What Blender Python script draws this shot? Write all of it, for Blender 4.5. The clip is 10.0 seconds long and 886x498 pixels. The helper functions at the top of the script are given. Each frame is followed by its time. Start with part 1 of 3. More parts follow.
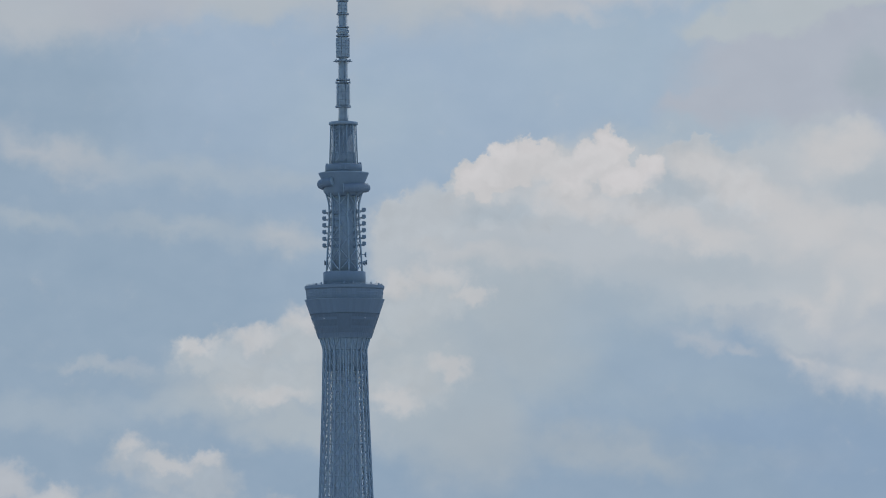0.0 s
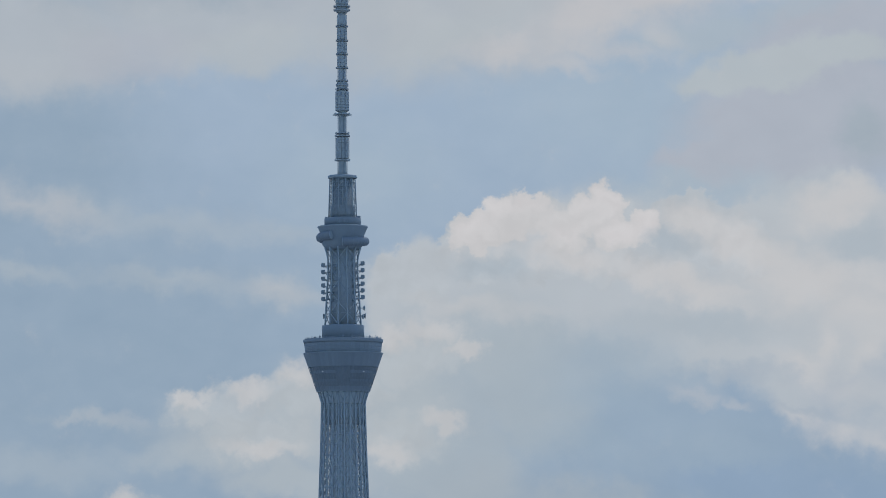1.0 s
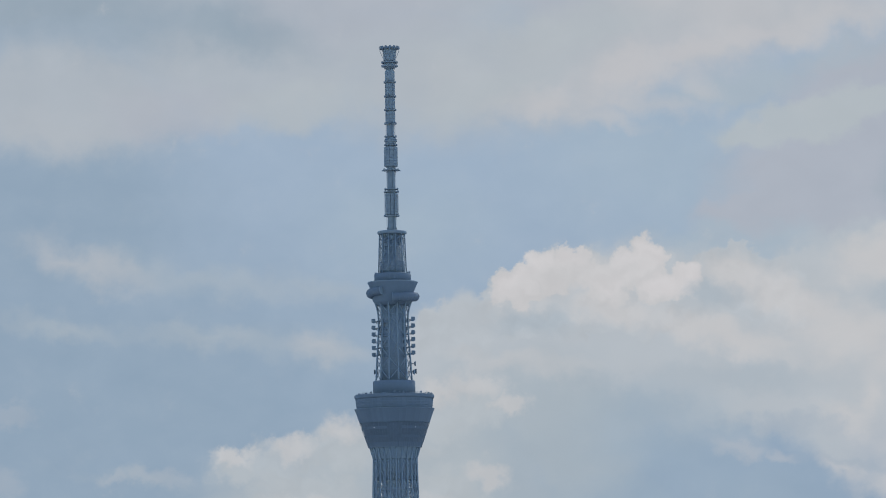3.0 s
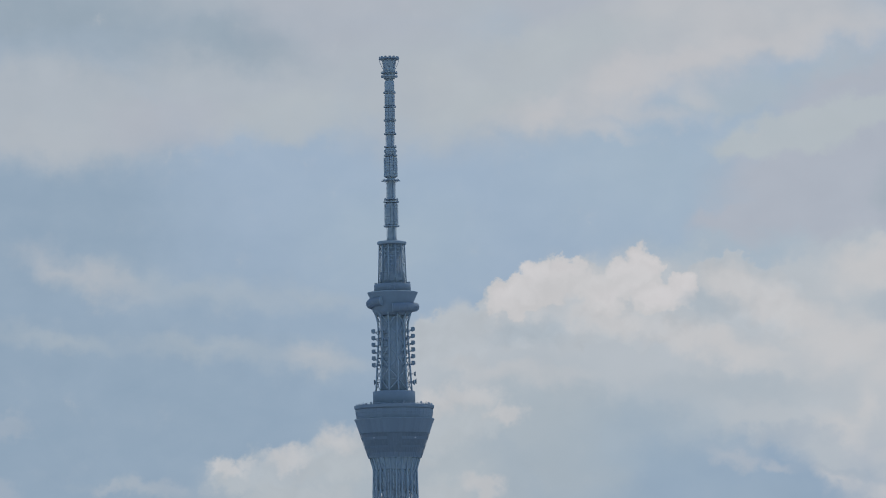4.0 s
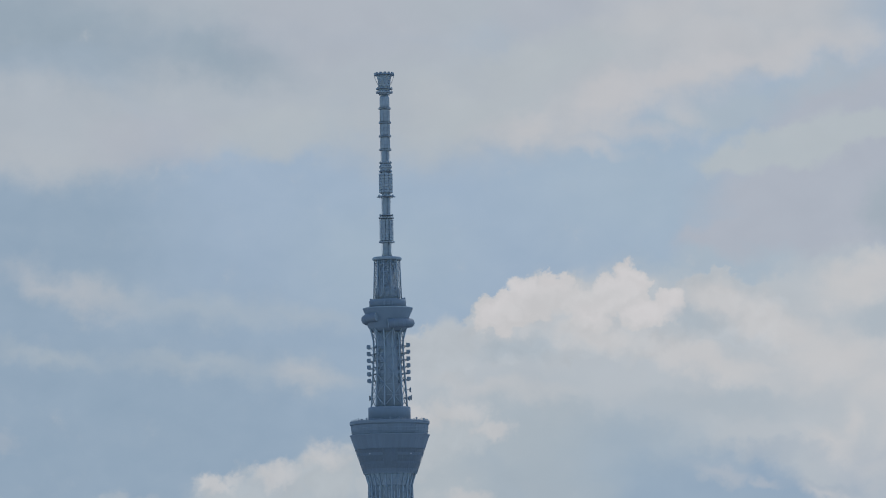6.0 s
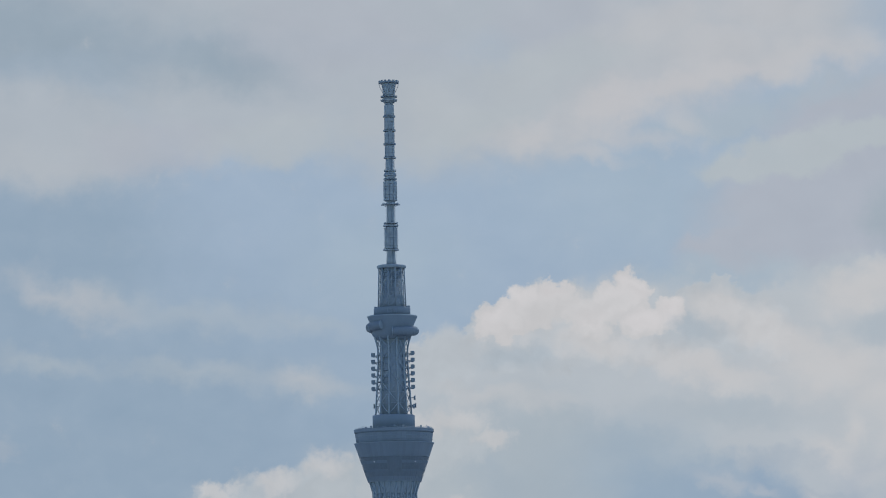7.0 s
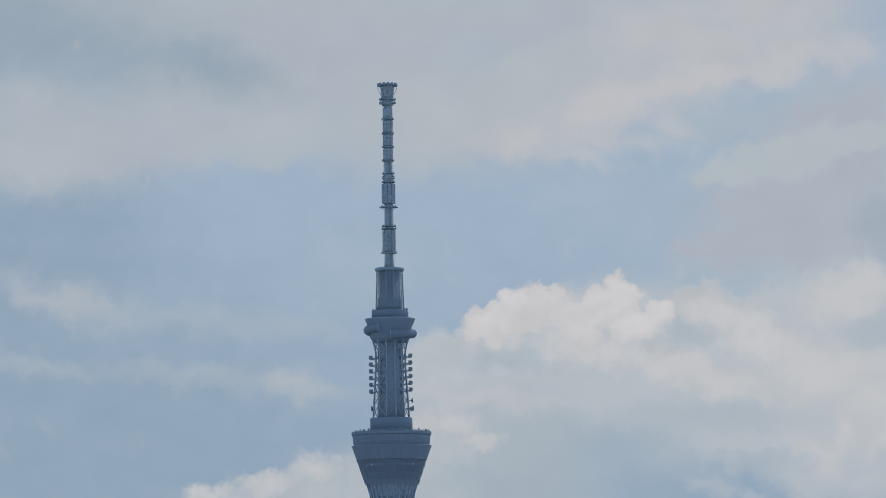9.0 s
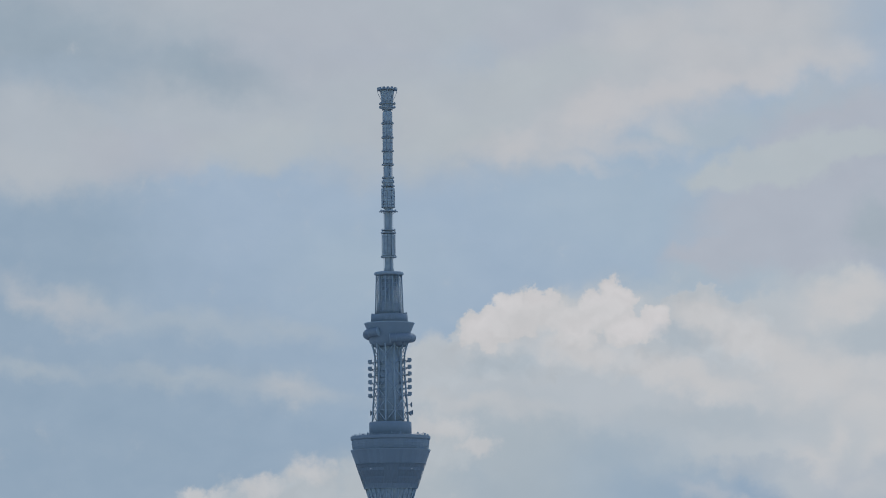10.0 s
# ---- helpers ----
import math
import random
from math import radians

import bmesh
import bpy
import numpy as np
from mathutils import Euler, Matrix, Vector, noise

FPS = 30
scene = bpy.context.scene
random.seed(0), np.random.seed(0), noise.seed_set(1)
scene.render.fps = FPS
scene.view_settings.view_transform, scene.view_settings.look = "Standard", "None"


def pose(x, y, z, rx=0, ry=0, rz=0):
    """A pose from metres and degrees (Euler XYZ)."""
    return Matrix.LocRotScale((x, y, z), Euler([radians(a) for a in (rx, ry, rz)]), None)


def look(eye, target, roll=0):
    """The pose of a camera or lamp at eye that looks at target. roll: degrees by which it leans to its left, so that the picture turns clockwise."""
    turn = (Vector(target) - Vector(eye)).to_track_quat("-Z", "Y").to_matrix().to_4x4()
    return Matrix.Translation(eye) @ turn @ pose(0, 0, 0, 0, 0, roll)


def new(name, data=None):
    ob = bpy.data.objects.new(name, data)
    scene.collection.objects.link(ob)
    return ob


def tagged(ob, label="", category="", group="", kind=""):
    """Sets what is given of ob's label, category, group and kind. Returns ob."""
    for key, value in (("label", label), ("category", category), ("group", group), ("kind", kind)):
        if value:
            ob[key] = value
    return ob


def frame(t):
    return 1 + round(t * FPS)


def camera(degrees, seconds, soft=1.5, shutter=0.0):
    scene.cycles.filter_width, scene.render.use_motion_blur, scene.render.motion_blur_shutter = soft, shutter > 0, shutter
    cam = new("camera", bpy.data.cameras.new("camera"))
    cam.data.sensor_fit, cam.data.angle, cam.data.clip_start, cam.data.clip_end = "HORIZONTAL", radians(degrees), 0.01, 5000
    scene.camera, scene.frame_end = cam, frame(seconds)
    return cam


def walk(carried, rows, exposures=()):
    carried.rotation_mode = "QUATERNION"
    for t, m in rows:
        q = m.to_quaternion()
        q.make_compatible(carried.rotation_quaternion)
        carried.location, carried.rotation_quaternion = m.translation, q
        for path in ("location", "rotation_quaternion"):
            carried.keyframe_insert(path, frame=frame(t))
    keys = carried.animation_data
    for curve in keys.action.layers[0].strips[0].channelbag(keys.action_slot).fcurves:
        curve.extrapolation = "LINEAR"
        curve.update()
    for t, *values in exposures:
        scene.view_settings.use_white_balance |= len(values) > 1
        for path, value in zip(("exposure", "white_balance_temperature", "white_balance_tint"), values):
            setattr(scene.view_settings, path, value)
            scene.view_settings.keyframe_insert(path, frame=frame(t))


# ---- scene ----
cam = camera(14.681, 10.0, soft=1.0)
walk(cam, [
    (0.0, pose(31.52, -2500, 220, 94.205, 0.539, -0.887)),
    (0.5, pose(28.37, -2500, 220, 94.780, 0.360, -1.029)),
    (1.0, pose(25.21, -2500, 220, 95.100, 0.372, -1.065)),
    (1.5, pose(22.06, -2500, 220, 95.541, 0.607, -1.063)),
    (2.0, pose(18.91, -2500, 220, 95.832, 0.957, -0.650)),
    (2.5, pose(15.76, -2500, 220, 95.944, 0.912, -0.448)),
    (4.0, pose(6.30, -2500, 220, 96.195, 0.953, -0.609)),
    (4.5, pose(3.15, -2500, 220, 96.286, 1.043, -0.753)),
    (5.0, pose(0.00, -2500, 220, 96.362, 0.895, -0.889)),
    (5.5, pose(-3.15, -2500, 220, 96.399, 1.025, -0.944)),
    (7.0, pose(-12.61, -2500, 220, 96.592, 0.962, -1.047)),
    (7.5, pose(-15.76, -2500, 220, 96.621, 0.984, -1.114)),
    (8.0, pose(-18.91, -2500, 220, 96.630, 0.853, -1.250)),
    (8.5, pose(-22.06, -2500, 220, 96.622, 0.801, -1.329)),
    (9.0, pose(-25.21, -2500, 220, 96.638, 0.799, -1.387)),
    (9.5, pose(-28.37, -2500, 220, 96.682, 0.658, -1.479)),
    (10.0, pose(-31.52, -2500, 220, 96.710, 0.654, -1.557)),
])

# ---- world and sun ----
SUN_EL, SUN_AZ = 52.0, 24.0  # degrees; azimuth from +y towards +x
world = bpy.data.worlds.new("sky")
scene.world = world
world.use_nodes = True
wn, wl = world.node_tree.nodes, world.node_tree.links
sky = wn.new("ShaderNodeTexSky")
sky.sky_type, sky.sun_disc = "NISHITA", False
sky.sun_elevation, sky.sun_rotation = radians(SUN_EL), radians(SUN_AZ)
sky.air_density, sky.dust_density, sky.ozone_density = 1.0, 0.6, 1.6
wn["Background"].inputs["Strength"].default_value = 0.15
wl.new(sky.outputs[0], wn["Background"].inputs["Color"])
sun = new("sun", bpy.data.lights.new("sun", "SUN"))
sun.data.energy, sun.data.angle, sun.data.color = 1.2, radians(2.0), (1.0, 0.95, 0.88)
sun.matrix_world = look(
    (0, 0, 0),
    (-math.sin(radians(SUN_AZ)) * math.cos(radians(SUN_EL)), -math.cos(radians(SUN_AZ)) * math.cos(radians(SUN_EL)), -math.sin(radians(SUN_EL))),
)
scene.view_settings.exposure = 0.35


# ---- materials ----
def srgb(r, g, b):
    return tuple((c / 255 / 12.92) if c / 255 < 0.04045 else ((c / 255 + 0.055) / 1.055) ** 2.4 for c in (r, g, b)) + (1.0,)


def painted(name, base, rough=0.5, metal=0.0, grain=0.25, streak=0.3, size=1.0, bump=0.15):
    """Weathered paint on metal: mottling, vertical rain streaks and fine relief, at real-world size."""
    m = bpy.data.materials.new(name)
    m.use_nodes = True
    n, l = m.node_tree.nodes, m.node_tree.links
    b = n["Principled BSDF"]
    geo = n.new("ShaderNodeNewGeometry")
    info = n.new("ShaderNodeObjectInfo")
    mott = n.new("ShaderNodeTexNoise")
    mott.inputs["Scale"].default_value, mott.inputs["Detail"].default_value = 0.35 / size, 6
    stretch = n.new("ShaderNodeMapping")
    stretch.inputs["Scale"].default_value = (1.1 / size, 1.1 / size, 0.07 / size)
    rain = n.new("ShaderNodeTexNoise")
    rain.inputs["Scale"].default_value, rain.inputs["Detail"].default_value = 1.0, 4
    l.new(geo.outputs["Position"], mott.inputs["Vector"])
    l.new(geo.outputs["Position"], stretch.inputs["Vector"])
    l.new(stretch.outputs[0], rain.inputs["Vector"])
    total = n.new("ShaderNodeMath")
    total.operation = "MULTIPLY_ADD"
    total.inputs[1].default_value = grain
    l.new(mott.outputs["Fac"], total.inputs[0])
    second = n.new("ShaderNodeMath")
    second.operation = "MULTIPLY_ADD"
    second.inputs[1].default_value = streak
    l.new(rain.outputs["Fac"], second.inputs[0])
    third = n.new("ShaderNodeMath")
    third.operation = "MULTIPLY_ADD"
    third.inputs[1].default_value = 0.12
    third.inputs[2].default_value = 1.07 - 0.5 * (grain + streak)
    l.new(info.outputs["Random"], third.inputs[0])
    l.new(third.outputs[0], second.inputs[2])
    l.new(second.outputs[0], total.inputs[2])
    mul = n.new("ShaderNodeVectorMath")
    mul.operation = "SCALE"
    mul.inputs[0].default_value = base
    l.new(total.outputs[0], mul.inputs["Scale"])
    l.new(mul.outputs[0], b.inputs["Base Color"])
    b.inputs["Roughness"].default_value, b.inputs["Metallic"].default_value = rough, metal
    b.inputs["Specular IOR Level"].default_value = 0.25
    bp = n.new("ShaderNodeBump")
    bp.inputs["Strength"].default_value, bp.inputs["Distance"].default_value = bump, 0.05
    l.new(mott.outputs["Fac"], bp.inputs["Height"])
    l.new(bp.outputs[0], b.inputs["Normal"])
    return m


# blue tint and close tones of these tower paints partly stand for haze
STEEL = painted("pale_blue_paint", (0.205, 0.268, 0.318), 0.7)
STEEL_DARK = painted("grey_steel", (0.165, 0.219, 0.266), 0.7)
CLAD = painted("cladding_panels", (0.143, 0.192, 0.238), 0.75, grain=0.15, streak=0.12)
# core paler than the steel: haze over its shade is in this colour
CORE = painted("hazed_core_concrete", (0.39, 0.475, 0.545), 0.9, grain=0.25)
MASTP = painted("mast_paint", (0.222, 0.276, 0.312), 0.75, grain=0.5)
SHAFT = painted("inner_shaft_panels", (0.228, 0.292, 0.346), 0.85, grain=0.25)
GLASS = painted("dark_facade_glass", (0.118, 0.157, 0.196), 0.4, grain=0.3, streak=0.1, bump=0.02)
FACADE = painted("tinted_facade_glass", (0.132, 0.178, 0.224), 0.65, grain=0.08, streak=0.08, bump=0.02)
PIPE = painted("pale_service_pipe", (0.3, 0.37, 0.42), 0.7)
LAMP = painted("white_lamp_housing", (0.75, 0.77, 0.8), 0.3)
GROUND = painted("city_ground", (0.25, 0.275, 0.30), 0.9, size=60)


# ---- mesh helpers ----
def part(name, bm, material, parent, label="", m=None):
    me = bpy.data.meshes.new(name)
    bm.normal_update()
    bm.to_mesh(me)
    bm.free()
    me.materials.append(material)
    return place(name, me, parent, label, m)


def place(name, me, parent, label="", m=None):
    ob = new(name, me)
    ob.parent = parent
    if m is not None:
        ob.matrix_basis = m
    if label:
        ob["label"] = label
    return ob


def lathe(profile, n=64, a0=0.0, a1=360.0, smooth=True, close=False, bm=None):
    """A body of revolution about z from (radius, height) pairs; a part turn is closed at its ends."""
    bm = bm or bmesh.new()
    full = abs(a1 - a0) >= 359.99
    steps = n if full else n + 1
    rings = []
    for i in range(steps):
        a = radians(a0 + (a1 - a0) * i / n)
        rings.append([bm.verts.new((r * math.sin(a), -r * math.cos(a), z)) for r, z in profile])
    k = len(profile)
    for i in range(n):
        p, q = rings[i], rings[(i + 1) % steps]
        for j in range(k if close else k - 1):
            f = bm.faces.new((p[j], q[j], q[(j + 1) % k], p[(j + 1) % k]))
            f.smooth = smooth
    if not close and full:
        for j in (0, k - 1):
            if profile[j][0] > 1e-3:
                bm.faces.new([r[j] for r in rings])
    if close and not full:
        bm.faces.new(rings[0])
        bm.faces.new(rings[-1])
    bmesh.ops.recalc_face_normals(bm, faces=bm.faces)
    return bm


def band(r0, z0, r1, z1, depth, n=72, a0=0.0, a1=360.0, bm=None):
    """A strip of shell between two heights, with thickness inwards."""
    return lathe([(r0, z0), (r1, z1), (r1 - depth, z1), (r0 - depth, z0)], n, a0, a1, smooth=False, close=True, bm=bm)


def hoop(r, z, h, depth, n=48, bm=None):
    c = min(h, depth) * 0.22
    pr = [(r - c, z - h / 2), (r, z - h / 2 + c), (r, z + h / 2 - c), (r - c, z + h / 2), (r - depth, z + h / 2), (r - depth, z - h / 2)]
    return lathe(pr, n, smooth=False, close=True, bm=bm)


def rod(bm, pts, rad, n=6, caps=True):
    """A pipe along points."""
    pts = [Vector(p) for p in pts]
    loops = []
    for i, p in enumerate(pts):
        d = (pts[min(i + 1, len(pts) - 1)] - pts[max(i - 1, 0)]).normalized()
        ref = Vector((0, 0, 1)) if abs(d.z) < 0.9 else Vector((1, 0, 0))
        u = d.cross(ref).normalized()
        v = d.cross(u)
        loops.append([bm.verts.new(p + rad * (u * math.cos(2 * math.pi * k / n) + v * math.sin(2 * math.pi * k / n))) for k in range(n)])
    for a, b in zip(loops, loops[1:]):
        for k in range(n):
            bm.faces.new((a[k], a[(k + 1) % n], b[(k + 1) % n], b[k])).smooth = True
    if caps:
        bm.faces.new(loops[0][::-1])
        bm.faces.new(loops[-1])
    return bm


def block(sx, sy, sz, bevel=0.0, m=None, bm=None):
    bm = bm or bmesh.new()
    made = bmesh.ops.create_cube(bm, size=1.0, matrix=(m or Matrix()) @ Matrix.Diagonal((sx, sy, sz, 1)))
    if bevel:
        edges = list({e for v in made["verts"] for e in v.link_edges})
        bmesh.ops.bevel(bm, geom=edges, offset=bevel, segments=1, affect="EDGES")
    return bm


def polar(r, a, z):
    """A point at radius r; a in degrees from the front (-y) towards +x."""
    return Vector((r * math.sin(radians(a)), -r * math.cos(radians(a)), z))


def turn(a):
    return pose(0, 0, 0, 0, 0, a)


# ---- cloud backdrop and ground ----
def cloud_material():
    m = bpy.data.materials.new("cloudy_sky")
    m.use_nodes = True
    n, l = m.node_tree.nodes, m.node_tree.links
    n.clear()
    out = n.new("ShaderNodeOutputMaterial")
    emit = n.new("ShaderNodeEmission")
    emit.inputs["Strength"].default_value = 0.785
    l.new(emit.outputs[0], out.inputs["Surface"])
    co = n.new("ShaderNodeTexCoord")

    def vec(op, a, b, c=None):
        v = n.new("ShaderNodeVectorMath")
        v.operation = op
        for i, x in enumerate((a, b, c)):
            if x is None:
                continue
            if isinstance(x, tuple):
                v.inputs[i].default_value = x
            else:
                l.new(x, v.inputs[i])
        return v.outputs[0]

    def num(op, a, b=None, c=None, clamp=False):
        v = n.new("ShaderNodeMath")
        v.operation, v.use_clamp = op, clamp
        for i, x in enumerate((a, b, c)):
            if x is None:
                continue
            if isinstance(x, (int, float)):
                v.inputs[i].default_value = x
            else:
                l.new(x, v.inputs[i])
        return v.outputs[0]

    # one unit is 77.23 m on the sheet; x to the right, y downwards
    P = vec("MULTIPLY_ADD", co.outputs["Object"], (1 / 77.228, -1 / 77.228, 0.0), (7.84, 4.41, 0.0))

    def fbm(scale, detail, rough=0.55, stretch=(1, 1, 1), shift=0.0, distort=0.0):
        t = n.new("ShaderNodeTexNoise")
        t.inputs["Scale"].default_value, t.inputs["Detail"].default_value = scale, detail
        t.inputs["Roughness"].default_value, t.inputs["Distortion"].default_value = rough, distort
        l.new(vec("MULTIPLY_ADD", P, tuple(float(s) for s in stretch), (shift, shift * 0.7, shift * 0.3)), t.inputs["Vector"])
        return t

    def warped(*terms):
        p = P
        for tex, amount in terms:
            p = vec("MULTIPLY_ADD", vec("SUBTRACT", tex.outputs["Color"], (0.5, 0.5, 0.5)), (amount, amount, 0.0), p)
        return p

    broad, mid, fine = fbm(0.35, 3, shift=3.1), fbm(1.3, 4, shift=7.7), fbm(4.2, 4, 0.6, shift=1.9)
    SOFT = warped((broad, 0.7), (mid, 1.0), (fine, 0.16))
    CRISP = warped((mid, 0.75), (fine, 0.42))
    wisp = fbm(0.75, 6, 0.55, (0.6, 1.4, 1), 11.0, 0.3)
    ragged = fbm(2.4, 6, 0.6, shift=4.4)
    lump = fbm(1.4, 5, 0.5, (0.8, 1.1, 1), 2.2, 0.2)

    def billow(at):
        """Heaped round lobes at three sizes."""
        total = None
        for scale, weight in ((1.2, 0.5), (2.7, 0.26), (6.0, 0.09)):
            v = n.new("ShaderNodeTexVoronoi")
            v.feature = "SMOOTH_F1"
            v.inputs["Scale"].default_value, v.inputs["Smoothness"].default_value = scale, 0.5
            l.new(at, v.inputs["Vector"])
            x = num("MULTIPLY", num("SUBTRACT", 0.5, v.outputs["Distance"]), weight)
            total = x if total is None else num("ADD", total, x)
        return total

    heap_space = warped((mid, 0.8), (fine, 0.3))
    heap = billow(heap_space)
    # top light painted into the sheet's colour: lobes brighter on their upper sides
    lit = num("SUBTRACT", billow(vec("ADD", heap_space, (0.07, 0.15, 0.0))), heap)

    def blob(space, x, y, rx, ry, rot=0.0):
        mp = n.new("ShaderNodeMapping")
        mp.vector_type = "TEXTURE"
        mp.inputs["Location"].default_value = (x / 100, y / 100, 0)
        mp.inputs["Rotation"].default_value = (0, 0, radians(rot))
        mp.inputs["Scale"].default_value = (rx / 100, ry / 100, 1)
        l.new(space, mp.inputs["Vector"])
        g = n.new("ShaderNodeTexGradient")
        g.gradient_type = "SPHERICAL"
        l.new(mp.outputs[0], g.inputs["Vector"])
        return g.outputs["Fac"]

    def field(space, blobs):
        total = None
        for b in blobs:
            f = blob(space, *b)
            total = f if total is None else num("SMOOTH_MAX", total, f, 0.12)
        return total

    def ramp(x, lo, hi, top=1.0):
        r = n.new("ShaderNodeMapRange")
        r.interpolation_type = "SMOOTHSTEP"
        r.inputs["From Min"].default_value, r.inputs["From Max"].default_value, r.inputs["To Max"].default_value = lo, hi, top
        l.new(x, r.inputs["Value"])
        return r.outputs[0]

    def mix(fac, a, b):
        x = n.new("ShaderNodeMix")
        x.data_type = "RGBA"
        l.new(fac, x.inputs["Factor"])
        for i, c in ((6, a), (7, b)):
            if isinstance(c, tuple):
                x.inputs[i].default_value = c
            else:
                l.new(c, x.inputs[i])
        return x.outputs[2]

    heaps = []

    def soft(colour, paint, blobs, top=0.9, hi=0.6, bite=0.5, tex=wisp):
        """A veil with feathered edges."""
        f = field(SOFT, blobs)
        k = num("MULTIPLY_ADD", num("SUBTRACT", tex.outputs["Fac"], 0.5), 2 * bite, 1.0)
        return mix(ramp(num("MULTIPLY", f, k), 0.0, hi, top), colour, paint)

    def crisp(colour, paint, blobs, top=0.95, lo=0.1, hi=0.24, curl=0.45, rags=0.3):
        """A heaped cloud with lobed edges."""
        f = field(CRISP, blobs)
        k = num("MULTIPLY", heap, ramp(f, 0.0, 0.12, curl))
        rag = num("MULTIPLY_ADD", num("SUBTRACT", ragged.outputs["Fac"], 0.5), ramp(f, 0.0, 0.1, rags), num("ADD", f, k))
        fac = ramp(rag, lo, hi, top)
        heaps.append(fac)
        return mix(fac, colour, paint)

    sep = n.new("ShaderNodeSeparateXYZ")
    l.new(P, sep.inputs[0])
    VEIL, PALE, VIOLET, BODY = srgb(173, 183, 191), srgb(190, 191, 195), srgb(171, 177, 189), srgb(181, 188, 195)
    LIGHT, RIM, GREYBLUE = srgb(197, 197, 199), srgb(206, 204, 206), srgb(143, 161, 177)
    # clear sky: paler high up, deeper below and to the left
    c = mix(ramp(sep.outputs[1], 0.5, 8.8), srgb(152, 174, 198), srgb(132, 157, 182))
    c = soft(c, srgb(136, 160, 183), [(0, 560, 820, 500), (0, 180, 420, 320)], 0.98, 0.7, 0.1)
    c = soft(c, srgb(161, 181, 196), [(1080, 90, 380, 220), (640, 210, 260, 160)], 0.45, 1.0, 0.1)
    # high veil across the top
    c = soft(c, srgb(171, 180, 190), [(50, -30, 330, 150, 4), (420, -95, 420, 165, -4), (720, -75, 330, 180), (960, -120, 330, 170, -24), (1250, -200, 420, 150, -12), (600, -320, 1400, 260)], 1.0, 0.62, 0.25)
    c = soft(c, GREYBLUE, [(60, -190, 470, 150, 4), (0, -225, 300, 150), (360, -150, 260, 90, 6)], 1.0, 0.95, 0.25)
    c = soft(c, srgb(181, 187, 192), [(900, -105, 250, 110, -20), (760, -60, 160, 90)], 0.55, 1.0, 0.35)
    c = soft(c, srgb(178, 184, 191), [(30, 30, 170, 60, 8), (200, 0, 200, 60)], 0.45, 0.9, 0.4)
    c = soft(c, VIOLET, [(560, -190, 260, 120), (960, -215, 170, 90), (240, 10, 180, 70)], 0.6, 0.7, 0.4)
    c = soft(c, srgb(177, 185, 191), [(470, -5, 220, 60, -4), (800, -20, 190, 70, -20), (1000, -160, 260, 60, -12)], 0.65, 0.8, 0.4)
    c = soft(c, PALE, [(1040, -70, 200, 90, -30), (1180, -112, 280, 85, -10), (1400, -150, 260, 70, -6), (900, -20, 150, 50, -14)], 0.9, 1.0, 0.4, lump)
    c = soft(c, PALE, [(1140, -215, 170, 95), (1330, -235, 230, 95), (1240, -180, 200, 70)], 0.7, 0.9, 0.4, lump)
    c = soft(c, srgb(192, 192, 196), [(1060, -75, 100, 44, -34), (1140, -112, 120, 36, -14), (1270, -130, 140, 30, -8)], 0.7, 0.9, 0.4, lump)
    c = soft(c, srgb(166, 180, 192), [(1250, -40, 200, 50, -8), (1440, -85, 170, 44, -12)], 0.8, 0.7, 0.3)
    c = soft(c, PALE, [(1185, -40, 60, 44, 30), (1100, -10, 140, 34, 8), (1010, 14, 110, 26, 12)], 0.55, 1.0, 0.4, lump)
    # grey sheet on the upper right
    c = soft(c, VIOLET, [(1440, 110, 300, 150, -6), (1320, 190, 200, 56, 2), (1500, -30, 240, 110, -14)], 0.9, 0.5, 0.3)
    c = soft(c, srgb(177, 186, 192), [(1275, 45, 100, 44, -4), (1370, 20, 200, 52, -6), (1500, -10, 120, 50)], 0.9, 0.5, 0.3)
    c = soft(c, srgb(156, 170, 182), [(1540, 130, 85, 75)], 0.8, 0.8, 0.3)
    # streaks on the left
    c = soft(c, VEIL, [(160, 285, 230, 56, 14), (330, 305, 300, 42, 4), (490, 315, 150, 40, 14)], 0.42, 1.0, 0.4)
    c = soft(c, PALE, [(95, 272, 160, 46, 22), (40, 254, 120, 34, 6)], 0.6, 1.3, 0.3)
    c = soft(c, VEIL, [(50, 384, 180, 32, 8), (310, 412, 240, 40, 4), (500, 425, 190, 50, 10)], 0.55, 1.1, 0.35)
    c = soft(c, PALE, [(500, 424, 130, 36, 8)], 0.45, 1.2, 0.35)
    c = soft(c, srgb(164, 180, 194), [(1330, 255, 300, 70), (1180, 235, 160, 50)], 0.8, 0.7, 0.2)
    # main bank
    c = soft(c, BODY, [(1240, 400, 420, 180, 10), (1480, 380, 260, 210), (780, 440, 170, 130), (1000, 460, 360, 150)], 0.95, 0.3, 0.3, lump)
    c = crisp(c, BODY, [(735, 405, 85, 68), (850, 350, 85, 80), (960, 330, 120, 100), (1075, 320, 95, 100), (1170, 325, 90, 80), (1240, 312, 80, 82), (1300, 330, 90, 78)])
    c = soft(c, BODY, [(1375, 300, 90, 66), (1530, 285, 120, 100), (1330, 360, 200, 110, 14), (1450, 330, 120, 80)], 0.9, 0.3, 0.3, lump)
    c = crisp(c, LIGHT, [(843, 318, 58, 46, -24), (905, 296, 56, 52), (951, 278, 44, 46), (1005, 308, 60, 50), (1051, 282, 46, 52), (1077, 266, 42, 48), (1105, 316, 52, 44), (1151, 298, 44, 42)], 0.95, 0.12, 0.34, 0.5)
